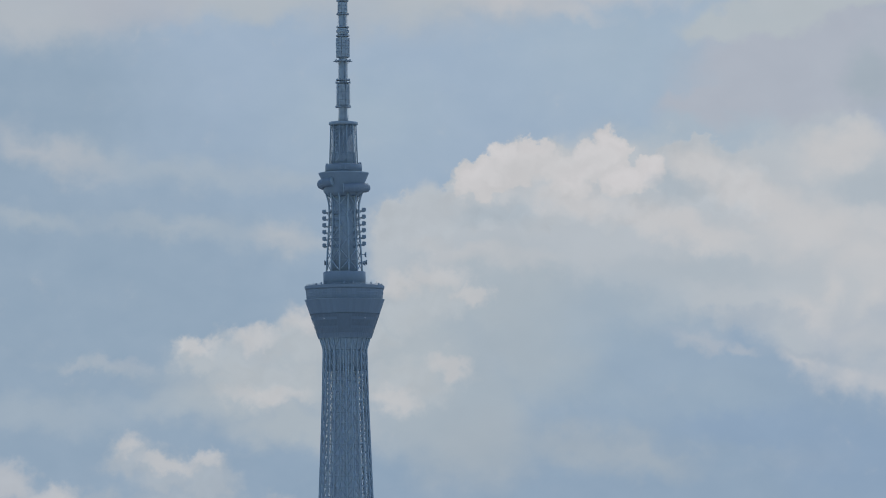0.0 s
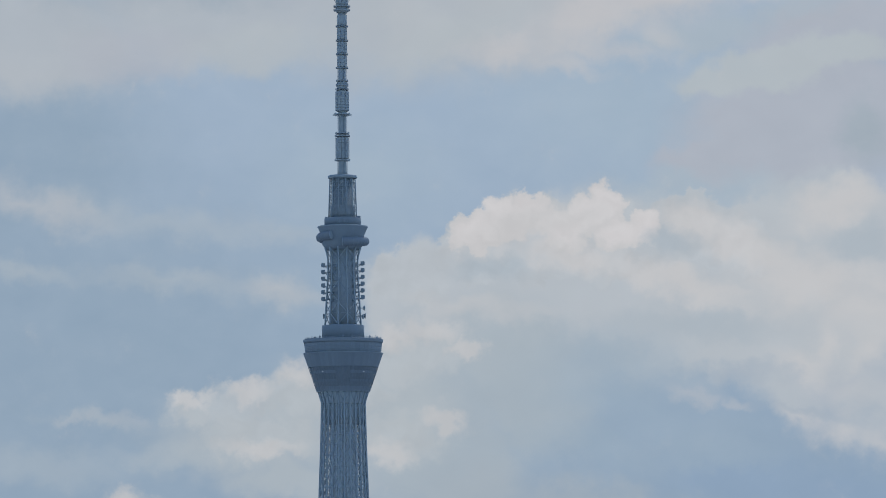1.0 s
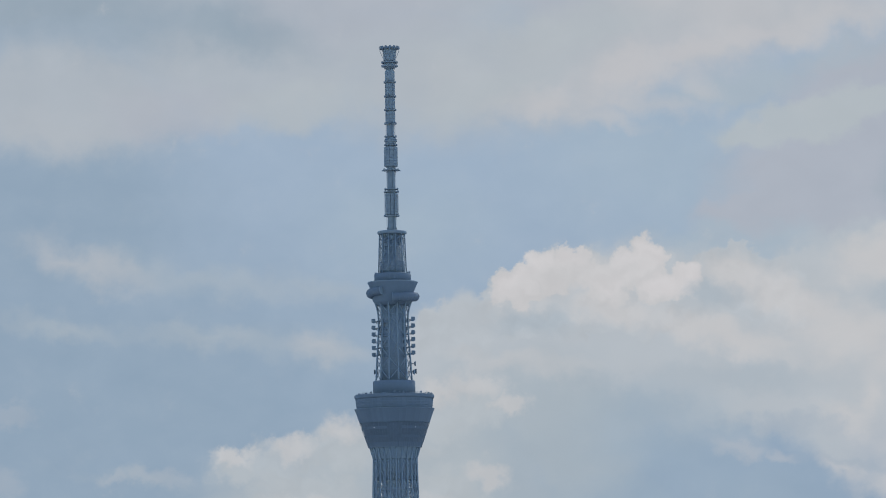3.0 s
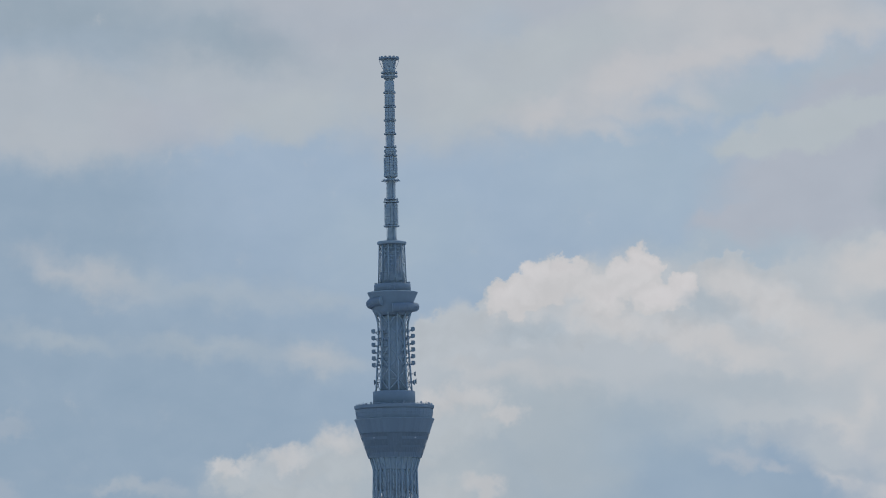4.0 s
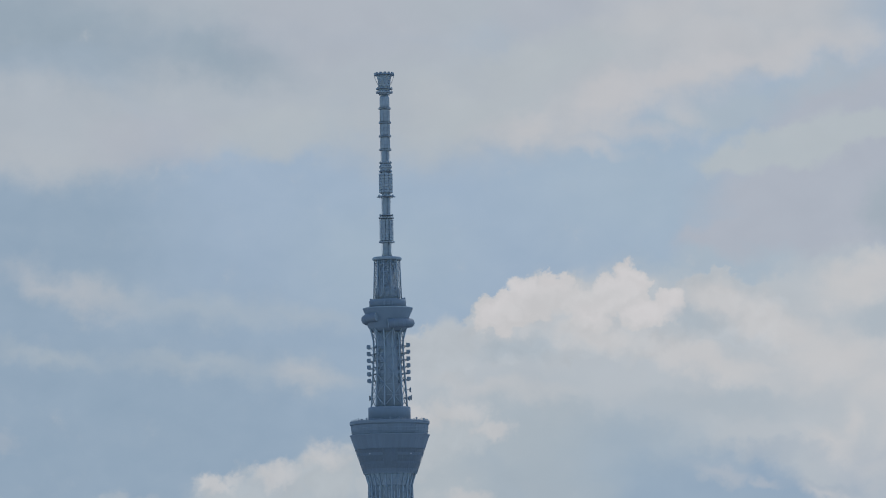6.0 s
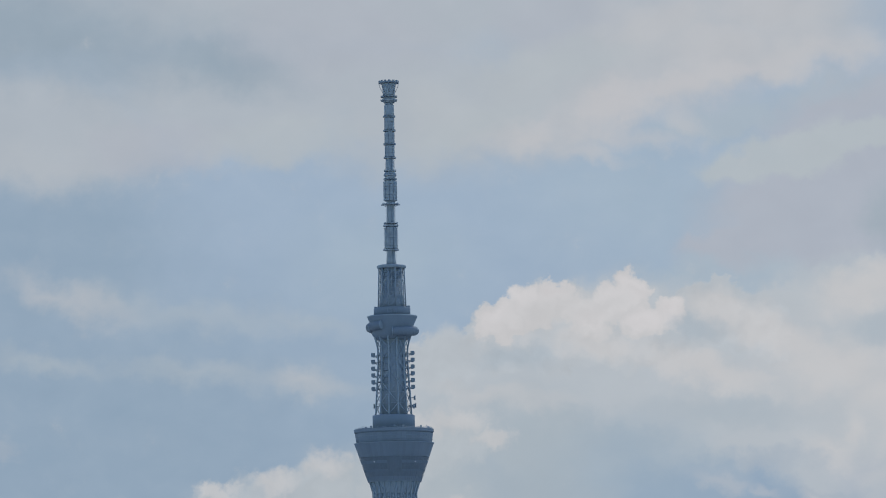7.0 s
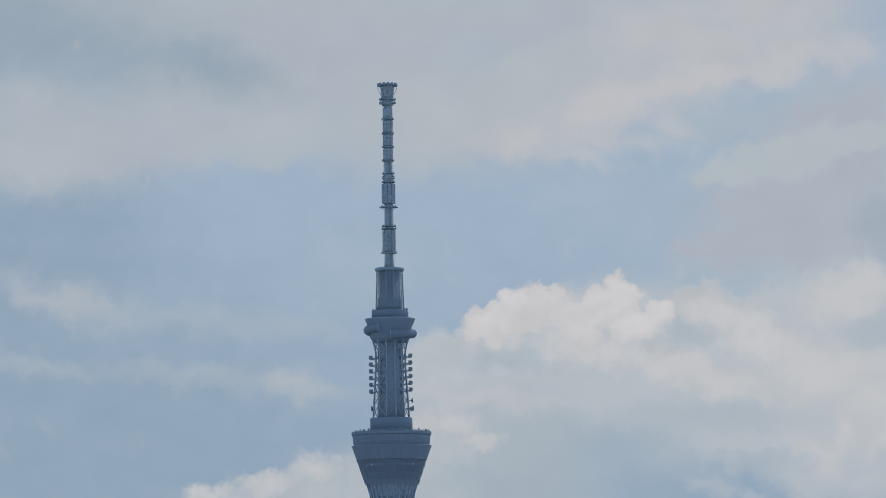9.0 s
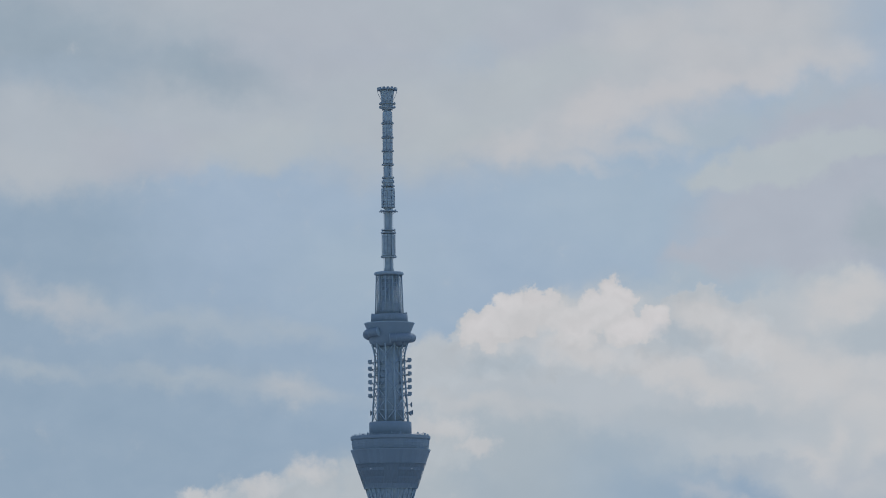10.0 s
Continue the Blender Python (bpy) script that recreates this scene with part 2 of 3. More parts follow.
    c = crisp(c, RIM, [(843, 318, 58, 44, -24), (905, 294, 56, 50), (951, 276, 44, 44), (1005, 304, 56, 44), (1051, 278, 46, 48), (1077, 262, 42, 44), (1105, 312, 52, 40), (1151, 296, 44, 40)], 0.95, 0.12, 0.62, 0.5)
    c = soft(c, LIGHT, [(950, 312, 200, 46, -12), (1020, 365, 130, 44), (1240, 290, 110, 50, 24), (1350, 340, 240, 60, 22), (1450, 400, 190, 90), (860, 458, 170, 32, 6), (1200, 405, 220, 46, 12), (1530, 470, 120, 130), (1500, 250, 150, 56, -20)], 0.85, 0.85, 0.5, lump)
    c = soft(c, srgb(169, 180, 190), [(1188, 323, 70, 40), (1538, 325, 80, 55), (870, 385, 110, 36, 8), (1250, 480, 240, 46), (960, 530, 200, 60)], 0.8, 0.8, 0.4, lump)
    # under the bank: grey haze, then clear blue
    c = soft(c, srgb(162, 176, 188), [(1080, 545, 280, 76, 6), (960, 590, 170, 90)], 0.7, 0.95, 0.3)
    c = soft(c, srgb(165, 177, 187), [(860, 560, 240, 160), (800, 700, 200, 170), (960, 620, 160, 130)], 0.85, 0.6, 0.35)
    c = soft(c, srgb(163, 174, 184), [(1030, 790, 220, 60, 6), (1130, 815, 150, 50, 8), (1420, 805, 130, 46), (850, 800, 160, 120)], 0.7, 0.9, 0.5, lump)
    c = soft(c, srgb(151, 170, 188), [(1100, 590, 230, 130, 10), (1240, 680, 280, 120, 12), (1080, 690, 220, 90)], 0.8, 1.15, 0.25)
    c = soft(c, srgb(137, 160, 186), [(1500, 800, 260, 120, 8), (1330, 760, 200, 50)], 0.75, 0.7, 0.2)
    # lower right edge of the bank
    c = soft(c, BODY, [(1490, 530, 210, 130, 20), (1570, 610, 160, 110), (1410, 585, 130, 56, 20)], 0.85, 0.9, 0.35, lump)
    c = soft(c, LIGHT, [(1430, 636, 100, 36, 26), (1500, 668, 110, 44, 16), (1580, 686, 110, 50, 6), (1440, 552, 100, 40, 20), (1478, 520, 40, 84), (1550, 530, 60, 70)], 0.64, 1.15, 0.35, lump)
    c = crisp(c, LIGHT, [(1420, 636, 60, 18, 26), (1500, 666, 70, 22, 16), (1440, 552, 64, 24, 20), (1474, 525, 22, 60)], 0.2, 0.04, 1.1, 0.3, 0.45)
    c = soft(c, PALE, [(1240, 588, 80, 24, 4), (1310, 606, 60, 18, 16), (1510, 600, 100, 60)], 0.38, 1.0, 0.5, lump)
    c = soft(c, srgb(166, 177, 189), [(1430, 618, 80, 18, 14), (1340, 560, 90, 24)], 0.65, 0.8, 0.4)
    # lower left bank
    c = soft(c, srgb(174, 183, 190), [(430, 690, 210, 110), (580, 660, 200, 150), (710, 630, 140, 150), (540, 760, 240, 70)], 0.8, 0.75, 0.4, lump)
    c = crisp(c, srgb(180, 187, 193), [(355, 632, 76, 46), (430, 618, 90, 60), (480, 608, 70, 60), (545, 604, 80, 76), (710, 540, 85, 72), (780, 530, 80, 70), (640, 600, 90, 80), (480, 680, 150, 70), (720, 690, 100, 70)], 0.75, 0.1, 0.6, 0.45)
    c = crisp(c, LIGHT, [(345, 620, 60, 26), (450, 592, 70, 34), (540, 568, 54, 44), (705, 500, 76, 38), (775, 492, 76, 34), (795, 655, 66, 34, 14), (470, 700, 110, 30), (700, 715, 60, 40), (835, 525, 46, 30)], 0.65, 0.04, 0.8, 0.5, 0.5)
    c = soft(c, VEIL, [(180, 648, 130, 24, 2), (90, 735, 240, 50, 4), (300, 720, 150, 40)], 0.36, 0.8, 0.5)
    c = crisp(c, PALE, [(130, 648, 40, 18), (215, 644, 76, 24), (-40, 540, 60, 34), (-60, 660, 50, 40)], 0.19, 0.05, 0.8, 0.6, 0.6)
    c = crisp(c, srgb(174, 182, 190), [(235, 810, 66, 60), (290, 840, 90, 66), (365, 850, 84, 60), (160, 920, 180, 66), (330, 925, 240, 90), (480, 915, 120, 56)], 0.7, 0.06, 0.7, 0.5)
    c = crisp(c, LIGHT, [(5, 858, 96, 60, 24), (80, 895, 100, 46, 16), (232, 790, 34, 36), (300, 826, 80, 26, 10), (366, 822, 50, 22)], 0.62, 0.06, 0.8, 0.45, 0.35)
    every = None
    for h in heaps:
        every = h if every is None else num("MAXIMUM", every, h)
    gain = num("MULTIPLY_ADD", num("MULTIPLY", lit, every), 0.27, 1.0)
    gain = num("MULTIPLY", gain, num("MULTIPLY_ADD", num("SUBTRACT", lump.outputs["Fac"], 0.5), 0.075, 1.0))
    shade = n.new("ShaderNodeVectorMath")
    shade.operation = "SCALE"
    l.new(c, shade.inputs[0])
    l.new(gain, shade.inputs["Scale"])
    c = shade.outputs[0]
    l.new(c, emit.inputs["Color"])
    return m


bm = bmesh.new()
bmesh.ops.create_grid(bm, x_segments=8, y_segments=8, size=1.0, matrix=Matrix.Translation((0, 250, 0)) @ Matrix.Diagonal((2600, 950, 1, 1)))
me = bpy.data.meshes.new("backdrop")
bm.to_mesh(me)
bm.free()
me.materials.append(cloud_material())
backdrop = tagged(new("backdrop", me), "distant hazy blue sky with banks of grey-white cumulus cloud", "sky", kind="structure")
backdrop.matrix_world = pose(107.34, 2186.73, 564.63, 94.205, 0.539, -0.887)

bm = bmesh.new()
bmesh.ops.create_circle(bm, cap_ends=True, segments=96, radius=9000)
me = bpy.data.meshes.new("ground")
bm.to_mesh(me)
bm.free()
me.materials.append(GROUND)
tagged(new("ground", me), "flat grey city ground under the tower", "ground", kind="structure")

# ---- the tower ----
tower = tagged(new("broadcast_tower"), "very tall pale blue-grey steel lattice broadcasting tower with two observation decks", "tower")

SHAFT_Z = (0, 60, 150, 223, 257, 297, 332, 339)
SHAFT_R = (34, 30, 23.6, 19.5, 18.1, 16.6, 15.8, 18.1)


def shaft_r(z):
    return float(np.interp(z, SHAFT_Z, SHAFT_R))


# lower shaft
core = part("core", lathe([(11.5, 0.0), (11.2, 220), (9.8, 290), (9.4, 338)], 40), CORE, tower, "dark inner shaft")
part("inner_cladding", lathe([(14.4, 315.5), (14.2, 338)], 48), SHAFT, tower)
LEVELS = [339 - 7.7 * i for i in range(17)] + [339 - 7.7 * 16 - 13 * i for i in range(1, 17)]
LEVELS = [z for z in LEVELS if z > 4] + [0.0]
bm = bmesh.new()
rod(bm, [(0, -shaft_r(z), z) for z in np.linspace(0, 339, 44)], 0.55, 8)
me = bpy.data.meshes.new("column")
bm.to_mesh(me)
bm.free()
me.materials.append(STEEL)
for k in range(24):
    place("column", me, tower, "", turn(3 + 15 * k))
for i, z in enumerate(LEVELS):
    part("ring_beam", hoop(shaft_r(z) - 0.45, z, 0.32, 0.5, 24 * 2), STEEL, tower)
rest = bmesh.new()
for i, (zt, zb) in enumerate(zip(LEVELS, LEVELS[1:])):
    for k2 in range(2):
        a0, a1 = (0, 15) if k2 == 0 else (30, 15)
        pts = [polar(shaft_r(zb + (zt - zb) * s) - 0.1, a0 + (a1 - a0) * s, zb + (zt - zb) * s) for s in (0, 0.5, 1)]
        if i < 12:
            b = rod(bmesh.new(), pts, 0.34, 5)
            me = bpy.data.meshes.new("brace")
            b.to_mesh(me)
            b.free()
            me.materials.append(STEEL)
            for k in range(12):
                place("brace", me, tower, "", turn(3 + 30 * k))
        else:
            for k in range(12):
                rod(rest, [turn(3 + 30 * k) @ p for p in pts], 0.34, 5)
tagged(part("brace_lattice", rest, STEEL, tower), kind="stuff")
# inner lattice: floors and struts between core and columns
for z in LEVELS[4:19]:
    part("service_belt", hoop(shaft_r(z) - 3.4, z + 0.6, 1.9, 0.6, 48), CORE, tower)
me = bpy.data.meshes.new("inner_column")
b = rod(bmesh.new(), [(0, -shaft_r(z) + 1.7, z) for z in np.linspace(200, 332, 18)], 0.4, 6)
b.to_mesh(me)
b.free()
me.materials.append(CORE)
for k in range(24):
    place("inner_column", me, tower, "", turn(10.5 + 15 * k))

# observation deck
deck = part("observation_deck", lathe([(15.0, 331), (17.3, 338.4), (17.8, 339.4), (24.6, 358), (27.6, 366.6), (27.2, 367.2), (27.3, 374.6), (28.0, 376.2), (28.0, 376.6), (15, 377.0)], 96), CLAD, tower, "wide inverted-cone observation deck")


part("skirt", lathe([(15.2, 330.6), (15.4, 331), (17.5, 338.5), (17.6, 339)], 72), STEEL, deck)


def cone_r(z, out=0.0):
    return 19.3 + (29.0 - 19.3) * (z - 339.2) / (367.1 - 339.2) + out


def cone_band(name, z0, z1, out, depth, mat, a0=0.0, a1=360.0, n=96, label=""):
    return part(name, band(cone_r(z0, out), z0, cone_r(z1, out), z1, depth, n, a0, a1), mat, deck, label)


cone_band("window_band", 354.0, 356.6, -0.5, 0.8, GLASS, label="dark strip of deck windows")
cone_band("window_band", 347.6, 352.0, -0.5, 0.8, GLASS, label="dark strip of deck windows")
cone_band("window_band", 342.6, 346.0, -0.5, 0.8, GLASS, label="dark strip of deck windows")
cone_band("spandrel", 352.0, 354.0, -0.2, 0.9, FACADE)
cone_band("spandrel", 346.0, 347.6, -0.2, 0.9, FACADE)
cone_band("spandrel", 339.2, 342.6, 0.0, 0.9, FACADE)
for k in range(3):
    cone_band("window_bay", 342.8, 356.4, -0.1, 0.7, GLASS, -13 + 120 * k, 13 + 120 * k, 10, "tall dark glazed bay")
# upper facade, panel by panel
me = bpy.data.meshes.new("facade_panel")
b = band(cone_r(356.8), 356.8, cone_r(367.1), 367.1, 0.8, 1, -2.48, 2.48)
b.to_mesh(me)
b.free()
me.materials.append(FACADE)
for k in range(72):
    place("facade_panel", me, deck, "", turn(5 * k))
b = bmesh.new()
rod(b, [(0, -cone_r(339.4, 0.05), 339.4), (0, -cone_r(357, 0.0), 357)], 0.08, 5)
me = bpy.data.meshes.new("mullion")
b.to_mesh(me)
b.free()
me.materials.append(FACADE)
for k in range(72):
    place("mullion", me, deck, "", turn(5 * k + 2.5))
part("sill_ring", hoop(29.15, 367.0, 0.6, 1.4, 96), STEEL_DARK, deck)
for r, z in ((28.0, 369.4), (28.25, 371.8)):
    part("parapet_rail", hoop(r, z, 0.4, 0.5, 96), CLAD, deck)
part("sill_ring", hoop(19.4, 339.3, 0.6, 1.6, 96), STEEL_DARK, deck)
# parapet
me = bpy.data.meshes.new("parapet_panel")
b = band(27.6, 367.7, 28.4, 374.2, 0.4, 1, -3.7, 3.7)
b.to_mesh(me)
b.free()
me.materials.append(CLAD)
for k in range(48):
    place("parapet_panel", me, deck, "", turn(7.5 * k))
part("parapet_rim", lathe([(28.5, 374.5), (29.0, 375.2), (29.1, 377.0), (28.9, 377.2), (27.4, 377.2), (27.4, 374.9)], 96, close=True, smooth=False), CLAD, deck)

# rooftop plant at the edge of the deck
rng = random.Random(5)
for k in range(54):
    a = k * 360 / 54 + rng.uniform(-2, 2)
    r = rng.uniform(25.0, 27.4)
    h = rng.uniform(0.5, 1.6) * (1.5 if k % 9 < 4 else 0.8)
    kind = rng.random()
    if kind < 0.45:
        b = block(rng.uniform(0.8, 2.2), rng.uniform(0.8, 1.6), h, 0.08, Matrix.Translation((0, -r, 377 + h / 2)))
        part("rooftop_unit", b, STEEL_DARK, deck, "", turn(a))
    elif kind < 0.8:
        b = bmesh.new()
        rod(b, [(0, -r, 376.9), (0, -r, 377.4 + h)], 0.1, 5)
        rod(b, [(-0.7, -r, 377.3 + h), (0.7, -r, 377.3 + h)], 0.12, 5)
        part("rooftop_aerial", b, STEEL, deck, "", turn(a))
    else:
        b = bmesh.new()
        rod(b, [(0, -r, 376.9), (0, -r, 378.0)], 0.14, 5)
        bmesh.ops.create_cone(b, cap_ends=True, segments=12, radius1=0.9, radius2=0.55, depth=0.5, matrix=pose(0, -r - 0.3, 378.3, 90, 0, 0))
        part("rooftop_dish", b, STEEL_DARK, deck, "", turn(a))
b = bmesh.new()
for k in range(72):
    rod(b, [polar(27.9, 5 * k, 377.0), polar(27.9, 5 * k, 378.2)], 0.07, 4)
for h in (377.6, 378.2):
    for k in range(72):
        rod(b, [polar(27.9, 5 * k, h), polar(27.9, 5 * k + 5, h)], 0.06, 4)
part("roof_rail", b, STEEL, deck)
for a in (-37, 38):
    part("floodlight", block(0.7, 0.5, 0.5, 0.08, Matrix.Translation((0, -cone_r(353, 0.3), 353))), LAMP, deck, "small white floodlight", turn(a))

# upper shaft
UP_Z = (386, 400, 415, 426, 436, 441, 444.6)
UP_R = (13.6, 12.8, 11.8, 11.1, 11.2, 12.2, 13.4)


def up_r(z):
    return float(np.interp(z, UP_Z, UP_R))


part("base_block", lathe([(15.4, 376.5), (15.4, 387.2), (15.0, 387.6), (9, 387.6)], 64), CLAD, tower, "plain drum above the deck roof")
part("upper_core", lathe([(9.3, 387), (9.2, 446)], 36), SHAFT, tower, "dark inner shaft")
b = rod(bmesh.new(), [(0, -up_r(z), z) for z in np.linspace(387, 444.6, 22)], 0.6, 8)
me = bpy.data.meshes.new("upper_column")
b.to_mesh(me)
b.free()
me.materials.append(STEEL)
for k in range(12):
    place("upper_column", me, tower, "", turn(15 + 30 * k))
steps = [388 + 8.0 * i for i in range(8)]
for i, z in enumerate(steps[1:]):
    part("ring_beam", hoop(up_r(z) - 0.3, z, 0.28, 0.4, 48), STEEL, tower)
for i, (zb, zt) in enumerate(zip(steps, steps[1:])):
    for flip in (0, 1):
        a0, a1 = (-15, 15) if flip == i % 2 else (15, -15)
        pts = [polar(up_r(zb + (zt - zb) * s) - 0.1, a0 + (a1 - a0) * s, zb + (zt - zb) * s) for s in (0, 0.33, 0.66, 1)]
        b = rod(bmesh.new(), pts, 0.32, 5)
        me = bpy.data.meshes.new("upper_brace")
        b.to_mesh(me)
        b.free()
        me.materials.append(STEEL)
        for k in range(12):
            if (k + flip) % 2 == 0:
                place("upper_brace", me, tower, "", turn(30 * k))


def dish_box():
    """A hooded microwave aerial on a bracket, pointing to -y from the shaft's face."""
    holder = bmesh.new()
    rod(holder, [(0, -10.6, -0.3), (0, -13.4, -0.3)], 0.28, 6)
    rod(holder, [(0, -10.8, -2.6), (0, -13.0, -0.6)], 0.2, 5)
    block(2.6, 2.4, 0.3, 0.05, Matrix.Translation((0, -12.8, -1.0)), holder)
    return holder


def hood():
    b = bmesh.new()
    pr = [(-13.0, -1.3), (-14.5, -1.5), (-15.9, -0.7), (-15.9, 1.2), (-15.4, 1.7), (-13.0, 1.7)]
    left = [b.verts.new((-1.25, y, z)) for y, z in pr]
    right = [b.verts.new((1.25, y, z)) for y, z in pr]
    b.faces.new(left)
    b.faces.new(right[::-1])
    for i in range(6):
        b.faces.new((left[i], right[i], right[(i + 1) % 6], left[(i + 1) % 6]))
    bmesh.ops.recalc_face_normals(b, faces=b.faces)
    bmesh.ops.bevel(b, geom=b.edges[:], offset=0.12, segments=1, affect="EDGES")
    return b


arm_me = bpy.data.meshes.new("aerial_bracket")
b = dish_box()
b.to_mesh(arm_me)
b.free()
arm_me.materials.append(STEEL_DARK)
hood_me = bpy.data.meshes.new("aerial_hood")
b = hood()
b.to_mesh(hood_me)
b.free()
hood_me.materials.append(STEEL_DARK)
for a, top in ((90, 432.7), (-90, 431.5)):
    for i in range(6):
        z = top - 4.94 * i
        arm = place("aerial_bracket", arm_me, tower, "", Matrix.Translation((0, 0, z)) @ turn(a))
        place("aerial_hood", hood_me, arm)
for i in range(6):
    for side in (-90, 90):
        z = 431.6 - 4.94 * i
        part("aerial_platform", band(11.6, z - 0.15, 11.6, z + 0.15, 2.3, 12, side - 42, side + 42), STEEL, tower)
cabinet_me = bpy.data.meshes.new("equipment_cabinet")
b = block(3.4, 1.3, 2.2, 0.12)
b.to_mesh(cabinet_me)
b.free()
cabinet_me.materials.append(STEEL_DARK)
for i in range(6):
    for a in (-52, -30, 58, 128, -128):
        place("equipment_cabinet", cabinet_me, tower, "", Matrix.Translation((0, 0, 430.6 - 4.94 * i)) @ turn(a) @ Matrix.Translation((0, -9.75, 0)))
for a, z, r in ((90, 400.2, 15.4), (90, 394.6, 15.9), (78, 393.8, 14.8), (-90, 394.4, 13.9)):
    b = bmesh.new()
    rod(b, [(0, -10.5, 0), (0, -r + 0.5, 0)], 0.3, 6)
    bmesh.ops.create_cone(b, cap_ends=True, segments=20, radius1=1.2, radius2=2.0, depth=1.3, matrix=pose(0, -r, 0, 90, 0, 0))
    part("drum_aerial", b, STEEL_DARK, tower, "round drum-shaped microwave aerial", Matrix.Translation((0, 0, z)) @ turn(a))

# upper gallery
gal = part("upper_gallery", lathe([(9.0, 442.6), (12.3, 442.8), (14.9, 446.6), (14.9, 451.6), (18.1, 459.0), (18.2, 459.7), (17.6, 459.9), (9, 459.9)], 72), CLAD, tower, "funnel-shaped upper observation gallery")
b = bmesh.new()
START, SWEEP, R_T, RAD = 0.0, 331.0, 16.2, 3.25
path = [polar(R_T, START + SWEEP * s, 447.6 + 5.2 * s) for s in np.linspace(0, 1, 97)]
rod(b, path, RAD, 16)
tube = part("spiral_walkway", b, FACADE, gal, "glazed tubular walkway spiralling round the gallery")
for i in range(1, 96, 3):
    b = bmesh.new()
    rod(b, [path[i - 1].lerp(path[i], 0.7), path[i].lerp(path[i + 1], 0.3)], RAD + 0.06, 16)
    part("rib", b, FACADE, tube)
for i in (0, 96):
    b = bmesh.new()
    j = 1 if i == 0 else 95
    rod(b, [path[i].lerp(path[j], 0.3), path[i] + (path[i] - path[j]).normalized() * 0.3], RAD + 0.06, 16)
    part("end_wall", b, STEEL, tube)
part("rim_ring", hoop(18.4, 459.6, 0.8, 1.0, 72), STEEL, gal)
part("service_drum", lathe([(13.4, 459.5), (13.4, 465.6), (13.0, 466.0), (8, 466.0)], 48), CLAD, tower, "stepped plant drum")
for k in range(16):
    part("louvre", block(0.5, 0.3, 3.0, 0.05, Matrix.Translation((0, -13.45, 463.0))), STEEL_DARK, tower, "", turn(-14 + (k % 8) * 4 + (180 if k > 7 else 0)))
for a, s in ((-100, 1.4), (-75, 0.8), (62, 1.0), (80, 1.6), (100, 1.2), (150, 1.5)):
    part("rooftop_unit", block(1.8, 1.4, s, 0.1, Matrix.Translation((0, -12.4, 465.9 + s / 2))), STEEL_DARK, tower, "", turn(a))

# crown lattice under the mast
def crown_r(z):
    return 10.5 - (z - 467) / 30.0


part("crown_core", lathe([(9.2, 465.5), (8.8, 475.0), (7.8, 475.4), (7.5, 496)], 40), SHAFT, tower)
b = rod(bmesh.new(), [(0, -crown_r(465.8), 465.8), (0, -crown_r(496), 496)], 0.42, 8)
me = bpy.data.meshes.new("crown_column")
b.to_mesh(me)
b.free()
me.materials.append(STEEL)
for k in range(12):
    place("crown_column", me, tower, "", turn(15 + 30 * k))
cz = [465.5 + 2.95 * i for i in range(11)]
for z in cz[1:-1]:
    part("crown_ring", hoop(crown_r(z) - 0.2, z, 0.28, 0.4, 48), STEEL, tower)
for zb, zt in zip(cz[:-1:2], cz[2::2]):
    pts = [polar(crown_r(zb), 0, zb), polar(crown_r(zt), 30, zt)]
    b = rod(bmesh.new(), pts, 0.22, 5)
    me = bpy.data.meshes.new("crown_brace")
    b.to_mesh(me)
    b.free()
    me.materials.append(STEEL)
    for k in range(12):
        place("crown_brace", me, tower, "", turn(15 + 30 * k))
b = rod(bmesh.new(), [(0, -8.7, 475.6), (0, -8.2, 495.2)], 0.24, 6)
me = bpy.data.meshes.new("crown_post")
b.to_mesh(me)
b.free()
me.materials.append(PIPE)
for k in range(18):
    place("crown_post", me, tower, "", turn(20 * k))
part("crown_cap", lathe([(6, 494.9), (10.0, 495.0), (10.7, 495.6), (10.7, 496.8), (10.2, 497.3), (3, 497.5)], 48), STEEL, tower, "rounded cap plate")

# mast
mast = part("mast", lathe([(3.9, 497), (3.1, 501), (2.9, 509), (2.9, 622), (1.0, 622.5)], 24), MASTP, tower, "slender stepped aerial mast")


lug_me = bpy.data.meshes.new("collar_lug")
b = block(0.5, 0.5, 0.8, 0.08, Matrix.Translation((0, 0, 0.3)))
b.to_mesh(lug_me)
b.free()
lug_me.materials.append(STEEL_DARK)


def collar(r, z, h, label=""):
    ring = part("collar", hoop(r, z, h, r - 2.4, 32), MASTP, mast, label)
    for k in range(12):
        place("collar_lug", lug_me, ring, "", Matrix.Translation((0, 0, z + h / 2)) @ turn(30 * k + 2) @ Matrix.Translation((0, 0.35 - r, 0)))


for r, z, h in ((5.8, 508.5, 0.6), (5.6, 526.3, 0.55), (5.2, 528.2, 0.55), (6.0, 542.4, 0.7), (5.0, 560.6, 0.5), (4.7, 563.8, 1.2), (4.6, 567.0, 0.5)):
    collar(r, z, h)
for z in (576.6, 586.6, 596.7, 607.2):
    collar(4.6, z, 0.55)
collar(6.2, 619.3, 0.75)
collar(6.2, 622.0, 0.6)
for r, z0, z1 in ((4.0, 509.2, 525.6), (4.3, 544.6, 559.6), (3.9, 561.2, 566.4), (3.3, 577.2, 586.0), (3.4, 587.2, 596.1), (3.4, 597.4, 606.6), (3.6, 608.0, 616.0), (4.4, 617.9, 622.2)):
    part("aerial_drum", lathe([(2.6, z0), (r - 0.3, z0), (r, z0 + 0.5), (r, z1 - 0.5), (r - 0.3, z1), (2.6, z1)], 24), MASTP, mast)
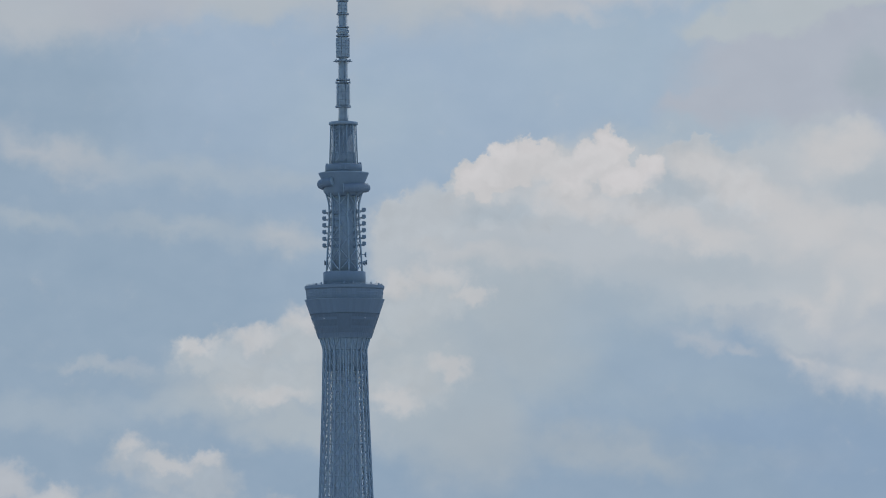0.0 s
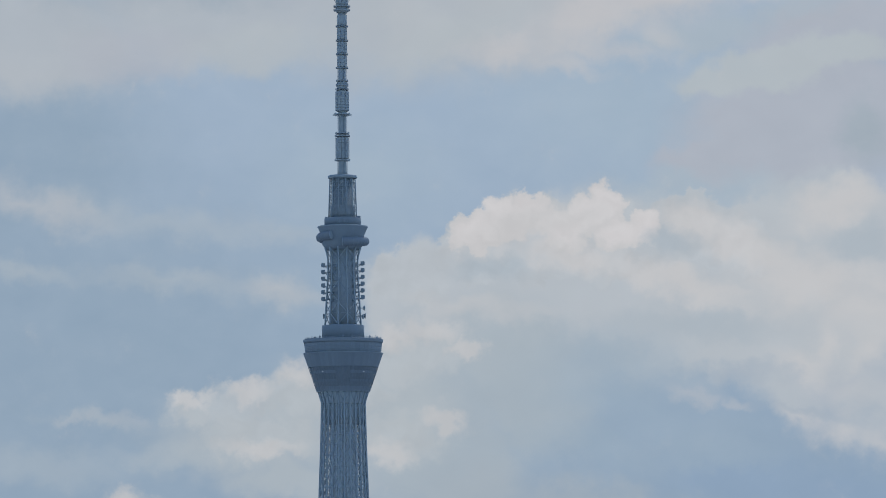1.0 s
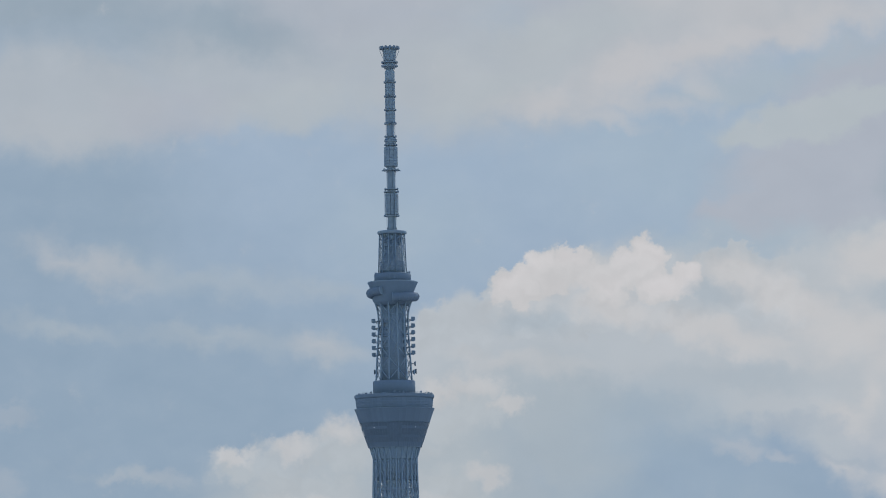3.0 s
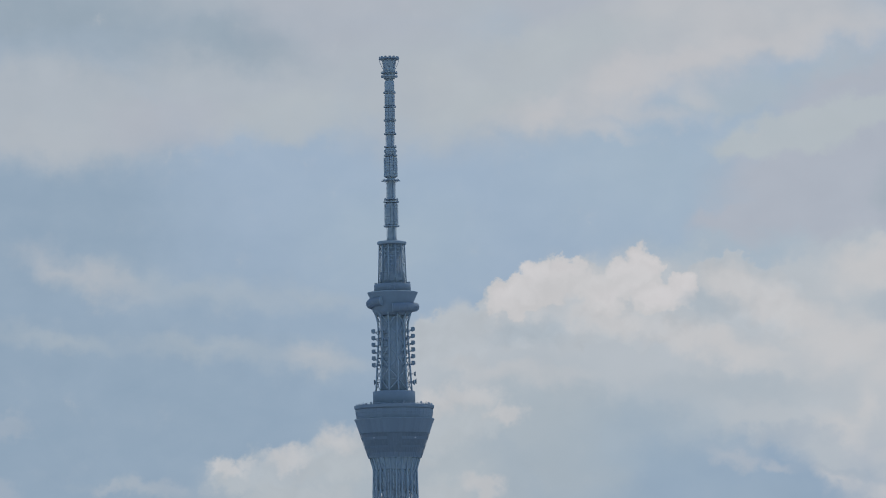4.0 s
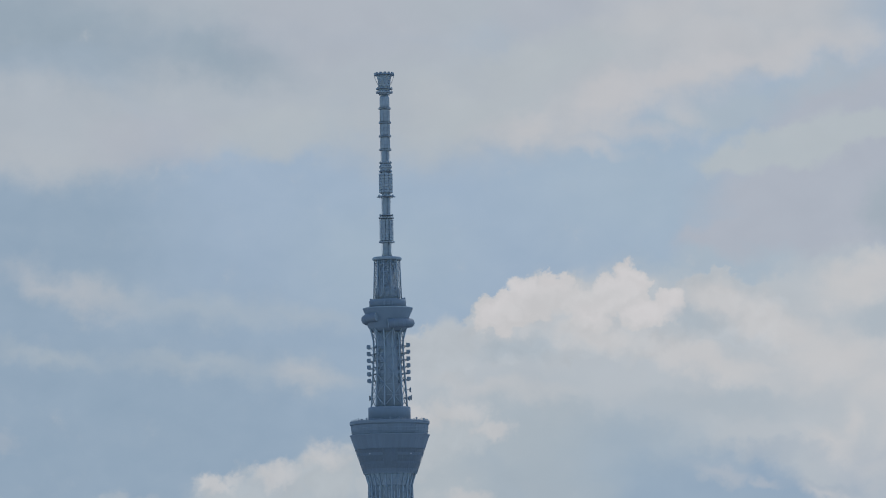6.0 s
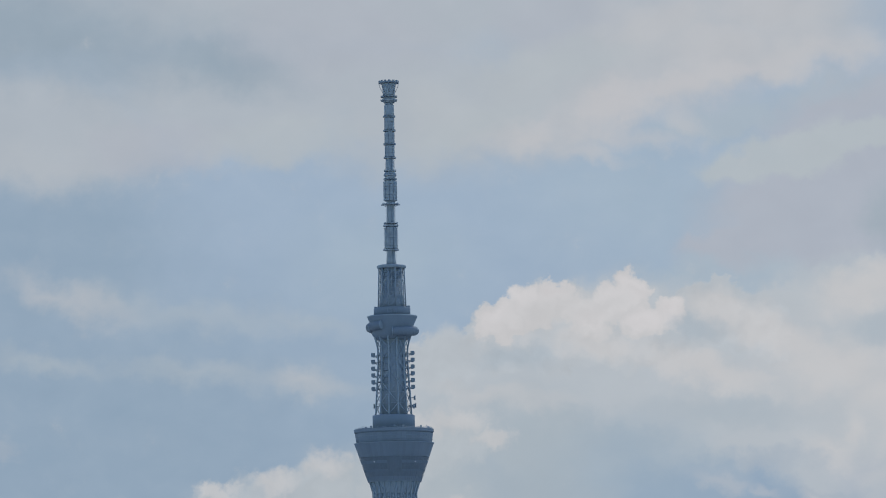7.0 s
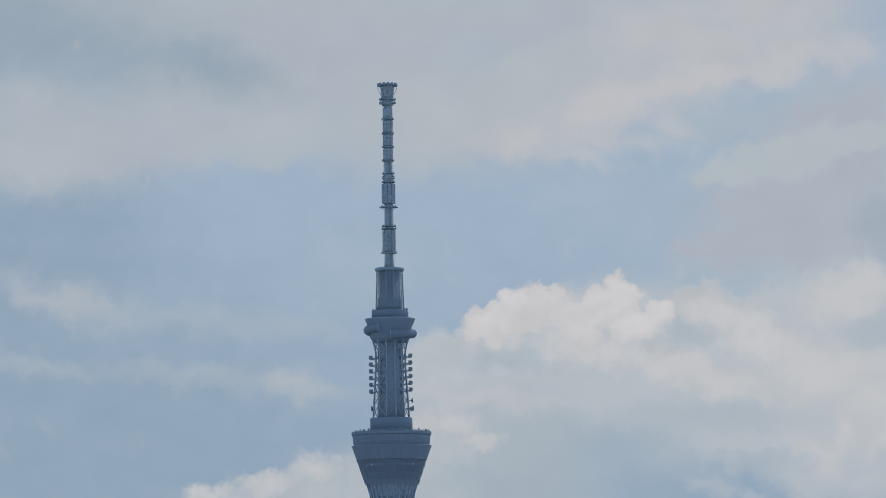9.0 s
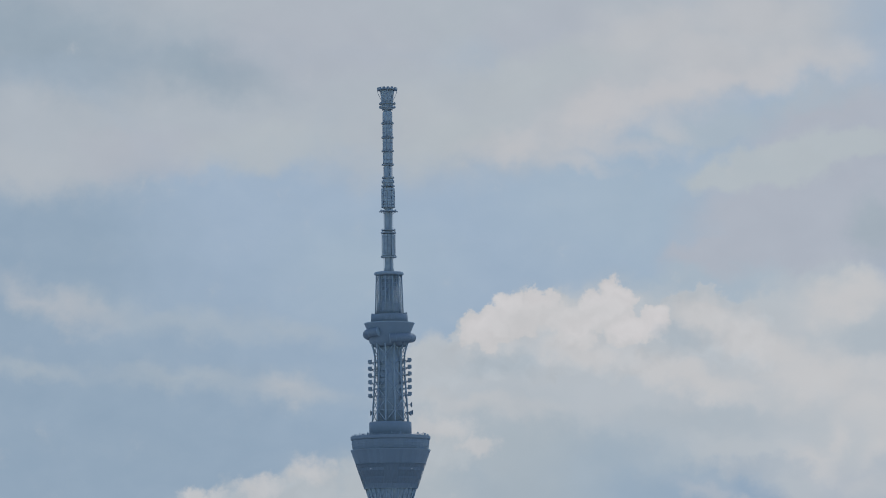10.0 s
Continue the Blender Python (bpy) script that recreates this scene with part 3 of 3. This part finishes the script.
for r, z0, z1, rows, n, depth in ((4.0, 509.6, 525.2, 8, 10, 0.7), (4.3, 545.0, 559.2, 7, 10, 0.75), (3.3, 577.6, 585.6, 3, 8, 0.2), (3.4, 587.6, 595.7, 3, 8, 0.2), (3.4, 597.8, 606.2, 3, 8, 0.2)):
    h = (z1 - z0) / rows
    me = bpy.data.meshes.new("aerial_panel")
    b = block(2 * math.pi * r / n * 1.02, depth, h * 0.95, 0.1, Matrix.Translation((0, -r - depth * 0.3, 0)))
    b.to_mesh(me)
    b.free()
    me.materials.append(MASTP)
    for i in range(rows):
        for k in range(n):
            place("aerial_panel", me, mast, "", Matrix.Translation((0, 0, z0 + h * (i + 0.5))) @ turn(360 / n * k + 9))
# ladders and cable runs on the bare lengths
for z0, z1, r in ((497.4, 508.2, 3.6), (509, 526, 5.0), (529, 542, 3.3), (568, 576.2, 3.3)):
    for a in (-92, 88, 20):
        b = bmesh.new()
        for s in (-0.25, 0.25):
            rod(b, [polar(r, a + s * 8, z0), polar(r, a + s * 8, z1)], 0.09, 4)
        for i in range(int((z1 - z0) / 1.0)):
            rod(b, [polar(r, a - 2, z0 + i + 0.5), polar(r, a + 2, z0 + i + 0.5)], 0.07, 4)
        part("ladder", b, STEEL_DARK, mast)
for a in (-90, 90, 0, 180):
    b = block(0.9, 1.8, 0.7, 0.1, Matrix.Translation((0, -6.0, 542.0)))
    rod(b, [(0, -3, 540.5), (0, -5.6, 541.8)], 0.14, 5)
    part("outrigger", b, STEEL_DARK, mast, "", turn(a))
# flared top
head = part("mast_head", lathe([(4.4, 622.2), (4.5, 625), (4.8, 629.5), (5.3, 632.2), (2, 632.6)], 32), MASTP, mast, "flared mast head")
part("head_rim", hoop(7.5, 632.6, 1.1, 2.2, 48), STEEL_DARK, head)
for k in range(14):
    a = 360 / 14 * k + 4
    part("head_block", block(1.6, 0.9, 0.9, 0.08, Matrix.Translation((0, -7.0, 633.5))), STEEL_DARK, head, "", turn(a))
for k in range(8):
    b = rod(bmesh.new(), [(0, -7.2, 632.2), (0, -6.8, 630), (0, -4.6, 625.2)], 0.17, 5)
    part("head_strut", b, STEEL_DARK, head, "", turn(45 * k))
for k in range(10):
    b = rod(bmesh.new(), [(0, -3.6, 617), (0, -3.9, 618.6)], 0.2, 5)
    part("neck_strut", b, STEEL_DARK, mast, "", turn(36 * k))
